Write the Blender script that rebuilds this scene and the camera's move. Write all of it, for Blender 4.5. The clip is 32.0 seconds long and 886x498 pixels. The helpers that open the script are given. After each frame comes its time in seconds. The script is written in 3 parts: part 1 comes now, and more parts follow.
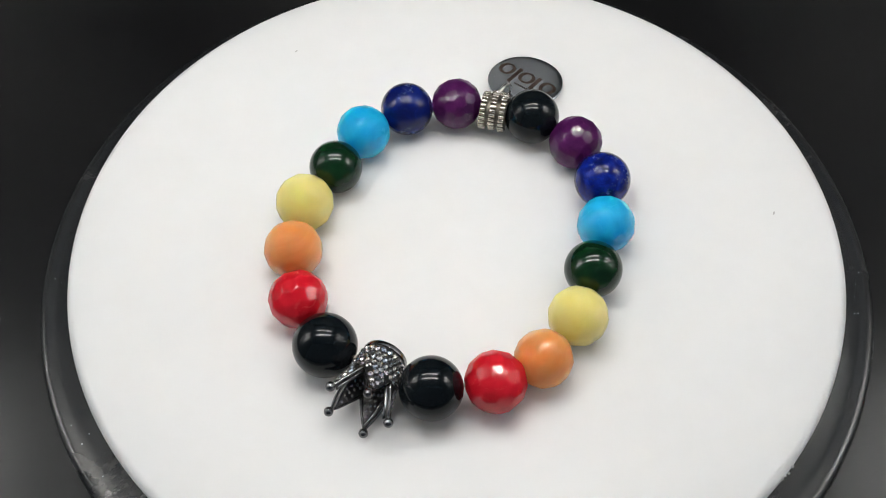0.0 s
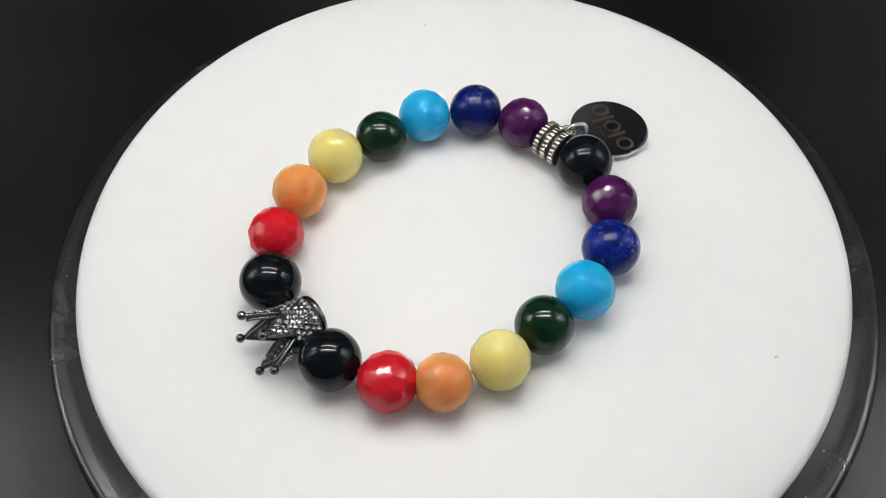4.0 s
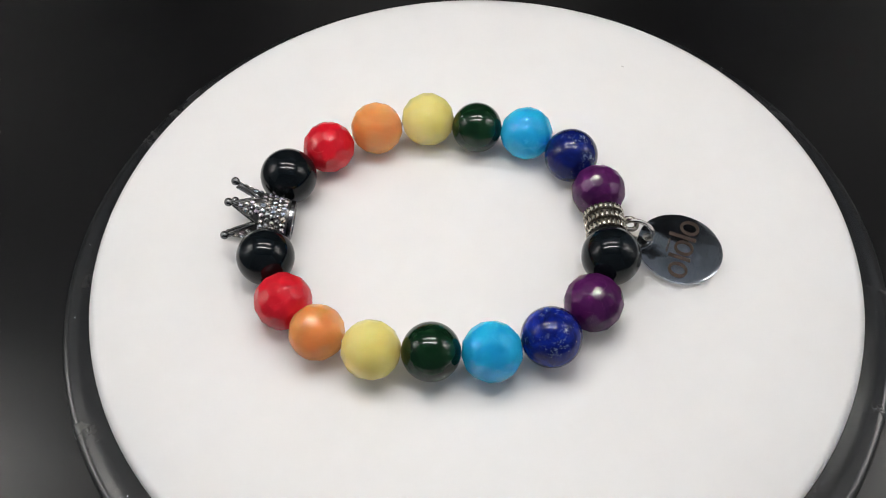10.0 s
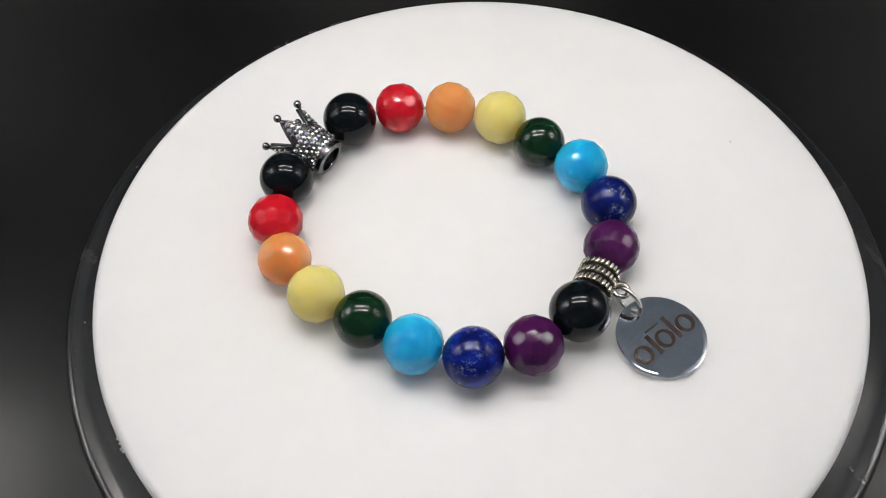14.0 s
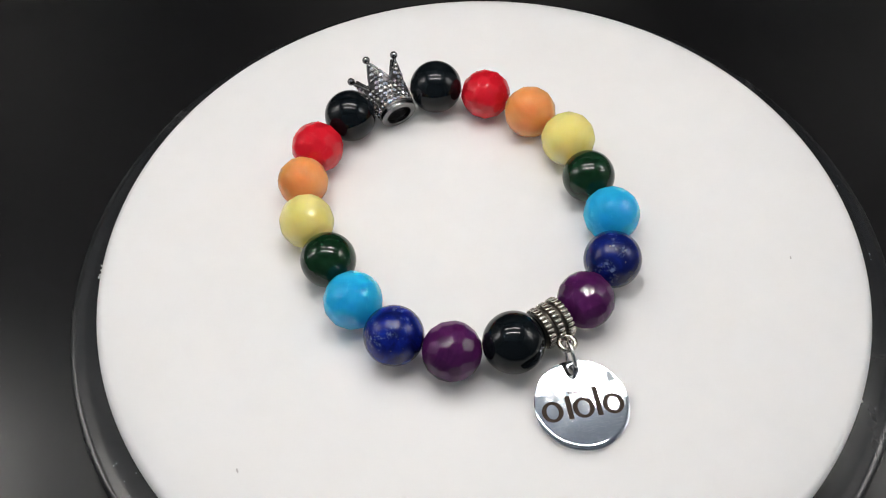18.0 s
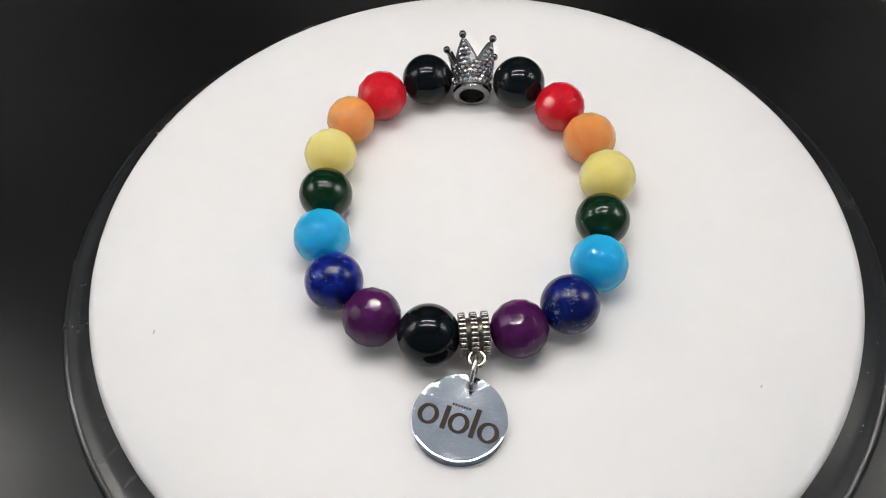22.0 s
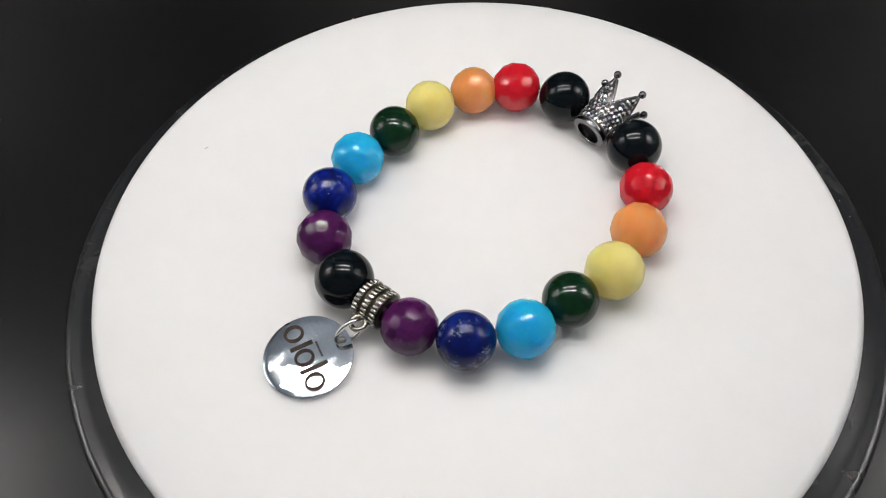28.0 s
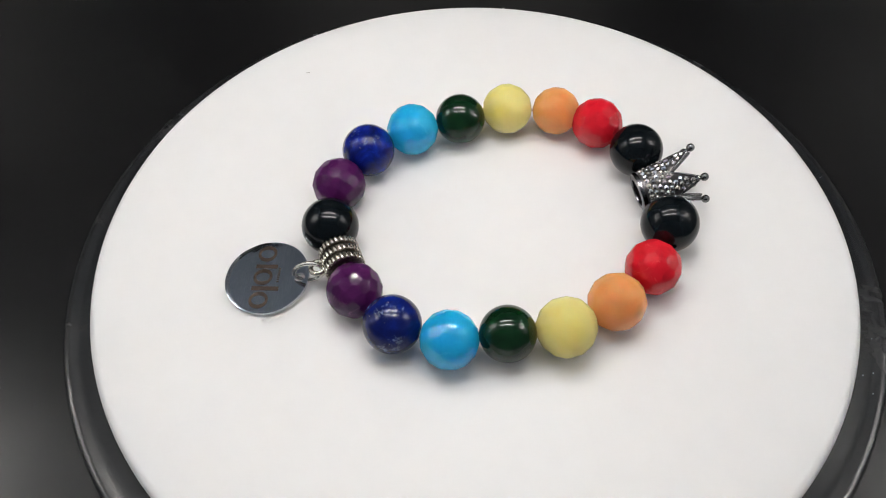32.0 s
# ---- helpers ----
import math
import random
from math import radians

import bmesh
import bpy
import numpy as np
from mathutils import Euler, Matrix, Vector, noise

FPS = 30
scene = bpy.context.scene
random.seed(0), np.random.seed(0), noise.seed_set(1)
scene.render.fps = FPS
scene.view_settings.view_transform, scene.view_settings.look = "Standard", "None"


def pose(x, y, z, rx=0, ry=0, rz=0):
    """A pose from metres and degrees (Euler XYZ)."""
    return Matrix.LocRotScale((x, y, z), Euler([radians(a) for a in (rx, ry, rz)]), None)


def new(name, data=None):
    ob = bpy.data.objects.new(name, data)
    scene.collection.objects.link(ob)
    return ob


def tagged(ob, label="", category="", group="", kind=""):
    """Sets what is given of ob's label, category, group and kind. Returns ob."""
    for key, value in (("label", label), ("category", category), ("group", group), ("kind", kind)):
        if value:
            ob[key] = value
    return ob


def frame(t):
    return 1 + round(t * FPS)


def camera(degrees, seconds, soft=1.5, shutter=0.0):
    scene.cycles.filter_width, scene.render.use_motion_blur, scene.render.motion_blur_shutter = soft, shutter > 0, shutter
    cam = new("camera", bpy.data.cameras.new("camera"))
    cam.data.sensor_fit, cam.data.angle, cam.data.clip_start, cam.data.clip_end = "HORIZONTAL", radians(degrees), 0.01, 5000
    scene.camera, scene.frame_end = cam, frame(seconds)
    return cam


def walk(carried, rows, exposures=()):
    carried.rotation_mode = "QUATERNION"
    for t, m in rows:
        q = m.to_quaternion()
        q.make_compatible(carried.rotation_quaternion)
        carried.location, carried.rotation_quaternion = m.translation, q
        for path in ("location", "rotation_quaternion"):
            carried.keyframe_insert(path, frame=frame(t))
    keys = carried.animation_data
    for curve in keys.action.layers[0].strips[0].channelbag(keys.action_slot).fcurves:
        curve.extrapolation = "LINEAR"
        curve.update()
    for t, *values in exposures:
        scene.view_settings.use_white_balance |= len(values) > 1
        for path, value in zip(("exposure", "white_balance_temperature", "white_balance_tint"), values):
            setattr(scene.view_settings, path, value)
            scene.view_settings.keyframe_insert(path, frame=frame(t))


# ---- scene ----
# Small lengths are written in millimetres and scaled by MM. The turntable's spindle stands at the origin and
# the upper face of its white platter is at z = 0.
MM = 0.001
SECONDS = 32.0

cam = camera(53.59, SECONDS, soft=1.1)
# seconds, x, y, z in millimetres, rx, ry, rz in degrees: a phone held almost still
PATH = [
    (0, 0.62, -98.98, 129.67, 35.353, 0.461, 0.631),
    (0.5, 0.53, -98.94, 129.58, 35.417, 0.416, 0.635),
    (1, 0.44, -98.89, 129.49, 35.418, 0.355, 0.626),
    (1.5, 0.35, -98.85, 129.40, 35.526, 0.372, 0.673),
    (2, 0.35, -98.83, 129.82, 35.479, 0.572, 0.708),
    (2.5, 0.35, -98.82, 130.25, 35.467, 0.675, 0.674),
    (3, 0.35, -98.81, 130.68, 35.399, 0.782, 0.642),
    (3.5, 0.22, -98.79, 130.69, 35.419, 0.794, 0.660),
    (5.5, -0.30, -98.72, 130.77, 35.693, 0.623, 0.576),
    (6, -0.43, -98.71, 130.79, 35.740, 0.704, 0.644),
    (6.5, -0.45, -98.76, 130.81, 35.852, 0.979, 0.803),
    (7, -0.47, -98.82, 130.83, 36.046, 1.257, 0.964),
    (7.5, -0.49, -98.87, 130.85, 36.173, 1.339, 0.984),
    (8, -0.52, -98.92, 130.87, 36.118, 1.291, 0.910),
    (8.5, -0.54, -98.98, 130.89, 36.116, 1.232, 0.827),
    (9, -0.56, -99.03, 130.91, 36.167, 1.209, 0.770),
    (9.5, -0.34, -99.04, 131.04, 36.189, 1.306, 0.823),
    (10, -0.12, -99.05, 131.16, 36.187, 1.495, 0.943),
    (10.5, 0.11, -99.06, 131.29, 36.181, 1.708, 1.081),
    (11, 0.33, -99.07, 131.42, 36.163, 1.783, 1.118),
    (11.5, 0.05, -98.96, 131.30, 36.139, 1.778, 1.069),
    (12, -0.22, -98.85, 131.18, 36.108, 1.760, 1.009),
    (12.5, -0.50, -98.74, 131.06, 36.121, 1.758, 0.962),
    (13, -0.77, -98.64, 130.94, 36.179, 1.736, 0.900),
    (13.5, -0.67, -98.68, 131.02, 36.196, 1.696, 0.983),
    (14, -0.56, -98.73, 131.10, 36.252, 1.660, 1.069),
    (14.5, -0.45, -98.78, 131.19, 36.229, 1.613, 1.146),
    (16.5, -0.03, -98.98, 131.52, 36.123, 1.757, 1.701),
    (17, 0.00, -98.88, 131.50, 36.178, 1.837, 1.769),
    (17.5, 0.03, -98.77, 131.49, 36.170, 1.780, 1.738),
    (18, 0.06, -98.67, 131.47, 36.159, 1.772, 1.742),
    (18.5, 0.09, -98.57, 131.45, 36.067, 1.797, 1.771),
    (19, 0.12, -98.47, 131.43, 36.023, 1.774, 1.764),
    (19.5, -0.09, -98.47, 131.21, 36.091, 1.613, 1.614),
    (20, -0.29, -98.48, 130.99, 36.202, 1.627, 1.589),
    (20.5, -0.49, -98.49, 130.76, 36.221, 1.601, 1.537),
    (21, -0.69, -98.50, 130.54, 36.196, 1.512, 1.438),
    (21.5, -0.47, -98.79, 130.68, 36.123, 1.523, 1.392),
    (22, -0.24, -99.09, 130.81, 36.170, 1.503, 1.324),
    (22.5, -0.01, -99.38, 130.95, 36.270, 1.616, 1.353),
    (23, 0.21, -99.68, 131.08, 36.375, 1.720, 1.376),
    (23.5, 0.31, -99.60, 131.21, 36.380, 1.736, 1.461),
    (24, 0.41, -99.52, 131.34, 36.378, 1.731, 1.530),
    (24.5, 0.51, -99.45, 131.47, 36.349, 1.691, 1.575),
    (25, 0.61, -99.37, 131.60, 36.307, 1.625, 1.599),
    (25.5, 0.71, -99.29, 131.73, 36.340, 1.626, 1.674),
    (27.5, 0.01, -99.16, 131.42, 36.505, 1.512, 1.460),
    (28, -0.17, -99.13, 131.34, 36.470, 1.500, 1.419),
    (28.5, -0.18, -99.25, 131.31, 36.545, 1.573, 1.398),
    (29, -0.19, -99.37, 131.29, 36.724, 1.608, 1.349),
    (29.5, -0.20, -99.50, 131.26, 36.810, 1.623, 1.286),
    (30, -0.22, -99.62, 131.24, 36.884, 1.630, 1.216),
    (30.5, -0.13, -99.53, 131.33, 36.892, 1.573, 1.309),
    (31, -0.04, -99.45, 131.43, 36.852, 1.482, 1.377),
    (31.5, 0.05, -99.36, 131.52, 36.780, 1.410, 1.459),
    (32, 0.14, -99.28, 131.61, 36.791, 1.301, 1.513),
]
walk(cam, [(t, pose(x * MM, y * MM, z * MM, rx, ry, rz)) for t, x, y, z, rx, ry, rz in PATH],
     exposures=[(0, 0.03, 6420, 8), (5.5, 0.03, 6420, 8), (5.8, 0.06, 6950, 12), (6.3, 0.05, 6950, 12),
                (6.5, 0.0, 6515, 10.5), (32, 0.0, 6515, 10.5)])

# ---- light ----
LED_POWER = 135.0
world = bpy.data.worlds.new("room")
world.use_nodes = True
world.node_tree.nodes["Background"].inputs[0].default_value = (0.75, 0.85, 1.0, 1)
world.node_tree.nodes["Background"].inputs[1].default_value = 0.12
scene.world = world


# ---- materials ----
def nodes_of(name):
    m = bpy.data.materials.new(name)
    m.use_nodes = True
    return m, m.node_tree, m.node_tree.nodes["Principled BSDF"]


def coords(nt, scale, vary=True):
    """Object coordinates, scaled, shifted a little from object to object."""
    co = nt.nodes.new("ShaderNodeTexCoord")
    mp = nt.nodes.new("ShaderNodeMapping")
    mp.inputs["Scale"].default_value = (scale, scale, scale)
    nt.links.new(co.outputs["Object"], mp.inputs["Vector"])
    if vary:
        info = nt.nodes.new("ShaderNodeObjectInfo")
        mul = nt.nodes.new("ShaderNodeMath")
        mul.operation, mul.inputs[1].default_value = "MULTIPLY", 37.0
        nt.links.new(info.outputs["Random"], mul.inputs[0])
        nt.links.new(mul.outputs[0], mp.inputs["Location"])
    return mp.outputs["Vector"]


def noise_tex(nt, vec, scale, detail=4.0, rough=0.55, distort=0.0):
    n = nt.nodes.new("ShaderNodeTexNoise")
    n.inputs["Scale"].default_value, n.inputs["Detail"].default_value = scale, detail
    n.inputs["Roughness"].default_value, n.inputs["Distortion"].default_value = rough, distort
    nt.links.new(vec, n.inputs["Vector"])
    return n.outputs["Fac"]


def ramp(nt, fac, stops):
    r = nt.nodes.new("ShaderNodeValToRGB")
    while len(r.color_ramp.elements) < len(stops):
        r.color_ramp.elements.new(0.5)
    for e, (p, c) in zip(r.color_ramp.elements, stops):
        e.position, e.color = p, (*c, 1) if len(c) == 3 else c
    nt.links.new(fac, r.inputs["Fac"])
    return r.outputs["Color"]


def mixed(nt, fac, a, b, mode="MIX"):
    m = nt.nodes.new("ShaderNodeMix")
    m.data_type, m.blend_type = "RGBA", mode
    for k, v in ((0, fac), (6, a), (7, b)):
        if isinstance(v, (int, float)):
            m.inputs[k].default_value = v
        elif isinstance(v, tuple):
            m.inputs[k].default_value = (*v, 1)
        else:
            nt.links.new(v, m.inputs[k])
    return m.outputs[2]


def bump(nt, bsdf, height, strength, dist):
    b = nt.nodes.new("ShaderNodeBump")
    b.inputs["Strength"].default_value, b.inputs["Distance"].default_value = strength, dist
    nt.links.new(height, b.inputs["Height"])
    nt.links.new(b.outputs["Normal"], bsdf.inputs["Normal"])


def plain(name, low, high, scale, rough=(0.3, 0.4), metal=0.0, relief=0.0, relief_scale=None, vary=True, **more):
    """A surface whose colour and gloss drift between two values, with a fine relief."""
    m, nt, b = nodes_of(name)
    vec = coords(nt, 1.0, vary)
    broad = noise_tex(nt, vec, scale, 3)
    fine = noise_tex(nt, vec, scale * 7.3, 5)
    both = mixed(nt, 0.35, broad, fine)
    nt.links.new(ramp(nt, both, [(0.32, low), (0.68, high)]), b.inputs["Base Color"])
    nt.links.new(ramp(nt, fine, [(0.3, (rough[0],) * 3), (0.7, (rough[1],) * 3)]), b.inputs["Roughness"])
    b.inputs["Metallic"].default_value = metal
    if relief:
        bump(nt, b, noise_tex(nt, vec, relief_scale or scale * 12, 4), 0.6, relief)
    for key, value in more.items():
        b.inputs[key.replace("_", " ")].default_value = value
    return m


WHITE_ACRYLIC = plain("white_acrylic", (0.80, 0.795, 0.79), (0.84, 0.835, 0.83), 25, (0.45, 0.55), relief=0.00001, vary=False, Subsurface_Weight=0.8, Subsurface_Radius=(1, 0.95, 0.9), Subsurface_Scale=0.012)
BLACK_VINYL = plain("black_vinyl", (0.0032, 0.0032, 0.0036), (0.0042, 0.0042, 0.0046), 90, (0.275, 0.29), vary=False, Specular_IOR_Level=0.48)
SILVER_LINING = plain("silver_lining", (0.80, 0.81, 0.82), (0.88, 0.89, 0.90), 30, (0.24, 0.34), 1.0, relief=0.0001, relief_scale=300, vary=False)
ROOF_CLOTH = plain("roof_cloth", (0.66, 0.74, 0.86), (0.74, 0.82, 0.92), 30, (0.5, 0.6), relief=0.0001, relief_scale=400, vary=False)
CIRCUIT = plain("white_circuit_board", (0.6, 0.6, 0.58), (0.7, 0.7, 0.68), 200, (0.4, 0.5))
CORD = plain("clear_elastic", (0.36, 0.31, 0.27), (0.46, 0.41, 0.36), 900, (0.5, 0.6))
BAIL_SILVER = plain("antiqued_silver", (0.36, 0.335, 0.29), (0.60, 0.565, 0.50), 420, (0.16, 0.3), 1.0, 0.00002, 1800)
BAIL_DARK = plain("oxidised_silver", (0.06, 0.053, 0.045), (0.2, 0.185, 0.16), 420, (0.3, 0.5), 1.0, 0.00003, 1500)
WIRE_SILVER = plain("silver_wire", (0.62, 0.60, 0.57), (0.8, 0.78, 0.75), 300, (0.12, 0.24), 1.0)
GUNMETAL = plain("gunmetal", (0.13, 0.13, 0.135), (0.22, 0.22, 0.225), 350, (0.14, 0.26), 1.0)
GUNMETAL_DARK = plain("blackened_metal", (0.075, 0.074, 0.075), (0.15, 0.148, 0.15), 600, (0.25, 0.4), 1.0, 0.00003, 2500)
ENGRAVED = plain("etched_mark", (0.026, 0.018, 0.014), (0.055, 0.04, 0.033), 900, (0.5, 0.65), Specular_IOR_Level=0.12)
GREY_SCUFF = plain("grey_scuff", (0.45, 0.43, 0.42), (0.62, 0.6, 0.59), 900, (0.5, 0.6))


def rim_plastic():
    m, nt, b = nodes_of("black_rim_plastic")
    vec = coords(nt, 1.0, False)
    dust = ramp(nt, noise_tex(nt, vec, 55, 8, 0.7, 0.6), [(0.5, (0, 0, 0)), (0.75, (0.8, 0.8, 0.8))])
    grit = ramp(nt, noise_tex(nt, vec, 1400, 3), [(0.45, (0, 0, 0)), (0.7, (1, 1, 1))])
    film = mixed(nt, 1.0, dust, grit, "MULTIPLY")
    nt.links.new(mixed(nt, film, (0.009, 0.0098, 0.011), (0.05, 0.05, 0.052)), b.inputs["Base Color"])
    nt.links.new(mixed(nt, dust, (0.22, 0.22, 0.22), (0.38, 0.38, 0.38)), b.inputs["Roughness"])
    b.inputs["Specular IOR Level"].default_value = 0.65
    bump(nt, b, noise_tex(nt, vec, 900, 3), 0.3, 0.00002)
    return m


RIM_PLASTIC = rim_plastic()


def round_normal(nt, weight):
    """The facets' normals eased towards those of a ball, for light that soaks through the stone."""
    co = nt.nodes.new("ShaderNodeTexCoord")
    tr = nt.nodes.new("ShaderNodeVectorTransform")
    tr.vector_type, tr.convert_from, tr.convert_to = "NORMAL", "OBJECT", "WORLD"
    nt.links.new(co.outputs["Object"], tr.inputs[0])
    unit = nt.nodes.new("ShaderNodeVectorMath")
    unit.operation = "NORMALIZE"
    nt.links.new(tr.outputs[0], unit.inputs[0])
    geo = nt.nodes.new("ShaderNodeNewGeometry")
    mix = nt.nodes.new("ShaderNodeMix")
    mix.data_type = "VECTOR"
    mix.inputs[0].default_value = weight
    nt.links.new(geo.outputs["Normal"], mix.inputs[4])
    nt.links.new(unit.outputs[0], mix.inputs[5])
    out = nt.nodes.new("ShaderNodeVectorMath")
    out.operation = "NORMALIZE"
    nt.links.new(mix.outputs[1], out.inputs[0])
    return out.outputs[0]


def stone(name, low, high, scale, rough=0.1, sss=0.0, radius=(1, 1, 1), veins=None, ior=1.62, ease=0.0, clear=0.0, coat=0.7):
    """Polished gem stone: cloudy colour, faint veins, light that soaks in or passes under a polished skin."""
    m, nt, b = nodes_of(name)
    vec = coords(nt, 1.0)
    cloud = noise_tex(nt, vec, scale, 4, 0.6, 0.8)
    col = ramp(nt, cloud, [(0.3, low), (0.7, high)])
    if veins:
        v = ramp(nt, noise_tex(nt, vec, scale * 1.7, 6, 0.7, 1.5), [(0.60, (0, 0, 0)), (0.76, (1, 1, 1))])
        col = mixed(nt, v, col, veins)
    nt.links.new(col, b.inputs["Base Color"])
    if ease:
        # the facets are satin, their worn edges polished; the cloudy body beneath is rounder
        edge = nt.nodes.new("ShaderNodeAttribute")
        edge.attribute_name = "wear"
        satin = ramp(nt, noise_tex(nt, vec, 900, 4), [(0.35, (rough * 1.4,) * 3), (0.75, (rough * 2.6,) * 3)])
        nt.links.new(mixed(nt, edge.outputs["Fac"], satin, (rough * 0.6,) * 3), b.inputs["Coat Roughness"])
        b.inputs["Coat Weight"].default_value, b.inputs["Coat IOR"].default_value = coat, ior
        b.inputs["Roughness"].default_value, b.inputs["Specular IOR Level"].default_value = 0.5, 0.0
        rounder = round_normal(nt, ease)
        nt.links.new(rounder, b.inputs["Normal"])
        # the rest of the light passes through the cloudy body
        glow = nt.nodes.new("ShaderNodeBsdfTranslucent")
        nt.links.new(rounder, glow.inputs["Normal"])
        pale = nt.nodes.new("ShaderNodeGamma")
        pale.inputs["Gamma"].default_value = 0.5
        nt.links.new(col, pale.inputs["Color"])
        nt.links.new(pale.outputs[0], glow.inputs["Color"])
        both = nt.nodes.new("ShaderNodeMixShader")
        both.inputs[0].default_value = clear
        nt.links.new(b.outputs[0], both.inputs[1])
        nt.links.new(glow.outputs[0], both.inputs[2])
        nt.links.new(both.outputs[0], nt.nodes["Material Output"].inputs["Surface"])
    else:
        nt.links.new(ramp(nt, noise_tex(nt, vec, 900, 4), [(0.35, (rough * 0.7,) * 3), (0.75, (rough * 1.5,) * 3)]), b.inputs["Roughness"])
        b.inputs["IOR"].default_value = ior
    if sss:
        b.inputs["Subsurface Weight"].default_value = sss
        b.inputs["Subsurface Radius"].default_value = radius
        b.inputs["Subsurface Scale"].default_value = 0.005
    return m


RED = stone("red_jade", (0.54, 0.005, 0.015), (0.70, 0.014, 0.030), 160, 0.04, veins=(0.74, 0.06, 0.07), ior=1.6, ease=0.6, clear=0.2, coat=0.9)
ORANGE = stone("orange_aventurine", (0.75, 0.285, 0.08), (0.84, 0.375, 0.135), 140, 0.035, 1.0, (1, 0.5, 0.25), ior=1.6, ease=0.75, clear=0.25, coat=1.0)
YELLOW = stone("yellow_jade", (0.77, 0.66, 0.19), (0.84, 0.74, 0.28), 130, 0.035, 1.0, (1, 0.85, 0.4), ior=1.6, ease=0.75, clear=0.25, coat=1.0)
GREEN = stone("dark_green_jade", (0.002, 0.015, 0.006), (0.005, 0.027, 0.010), 220, 0.07, 0.15, (0.3, 1, 0.3), ior=1.38)
SKY = stone("sky_blue_jade", (0.007, 0.34, 0.66), (0.022, 0.48, 0.81), 150, 0.035, 0.9, (0.3, 0.7, 1), (0.05, 0.55, 0.86), ior=1.6, ease=0.8, clear=0.2, coat=0.9)
PURPLE = stone("purple_agate", (0.045, 0.005, 0.056), (0.11, 0.015, 0.115), 190, 0.055, veins=(0.18, 0.03, 0.18), ior=1.55, ease=0.5, clear=0.3, coat=0.9)
BLACK = stone("black_onyx", (0.0022, 0.004, 0.0055), (0.004, 0.006, 0.0075), 200, 0.06, ior=1.31)


def lapis(name, navy):
    """Lapis between royal blue (0) and navy (1), with pale, dark and golden flecks."""
    m, nt, b = nodes_of(name)
    vec = coords(nt, 1.0)
    base = ramp(nt, noise_tex(nt, vec, 240, 5, 0.65, 0.6), [(0.32, (0.0015, 0.004, 0.04)), (0.5, (0.0025, 0.009, 0.15)), (0.68, (0.006, 0.028, 0.33))])
    base = mixed(nt, navy, base, (0.003, 0.007, 0.06))
    pale = ramp(nt, noise_tex(nt, vec, 1300, 6, 0.7, 0.2), [(0.52, (0, 0, 0)), (0.60, (1, 1, 1))])
    where = ramp(nt, noise_tex(nt, vec, 210, 3), [(0.55, (0, 0, 0)), (0.66, (0.5, 0.5, 0.5))])
    col = mixed(nt, mixed(nt, 1.0, pale, where, "MULTIPLY"), base, (0.22, 0.30, 0.46))
    dark = ramp(nt, noise_tex(nt, vec, 190, 5, 0.6, 0.4), [(0.30, (0.85, 0.85, 0.85)), (0.36, (0, 0, 0))])
    col = mixed(nt, dark, col, (0.022, 0.027, 0.03))
    gold = ramp(nt, noise_tex(nt, vec, 1000, 5, 0.65), [(0.68, (0, 0, 0)), (0.71, (0.6, 0.6, 0.6))])
    col = mixed(nt, gold, col, (0.40, 0.36, 0.24))
    nt.links.new(col, b.inputs["Base Color"])
    nt.links.new(ramp(nt, noise_tex(nt, vec, 260, 4), [(0.35, (0.1,) * 3), (0.65, (0.2,) * 3)]), b.inputs["Roughness"])
    b.inputs["IOR"].default_value = 1.34
    bump(nt, b, noise_tex(nt, vec, 700, 4), 0.25, 0.00006)
    return m


LAPIS = lapis("royal_blue_lapis", 0.1)
NAVY = lapis("navy_blue_lapis", 0.72)


def crystal():
    """Mirror-like crystal: sharp reflections on each cut face; random greys and tints imitate sparkle."""
    m, nt, b = nodes_of("sparkle_toned_crystal")
    info = nt.nodes.new("ShaderNodeObjectInfo")
    nt.links.new(ramp(nt, info.outputs["Random"], [(0.0, (0.2, 0.21, 0.24)), (0.3, (0.5, 0.48, 0.45)), (0.5, (0.85, 0.80, 0.70)), (0.7, (0.62, 0.72, 0.85)), (0.85, (0.72, 0.60, 0.68)), (1.0, (0.92, 0.94, 0.95))]), b.inputs["Base Color"])
    b.inputs["Roughness"].default_value, b.inputs["Metallic"].default_value = 0.1, 0.95
    return m


CRYSTAL = crystal()


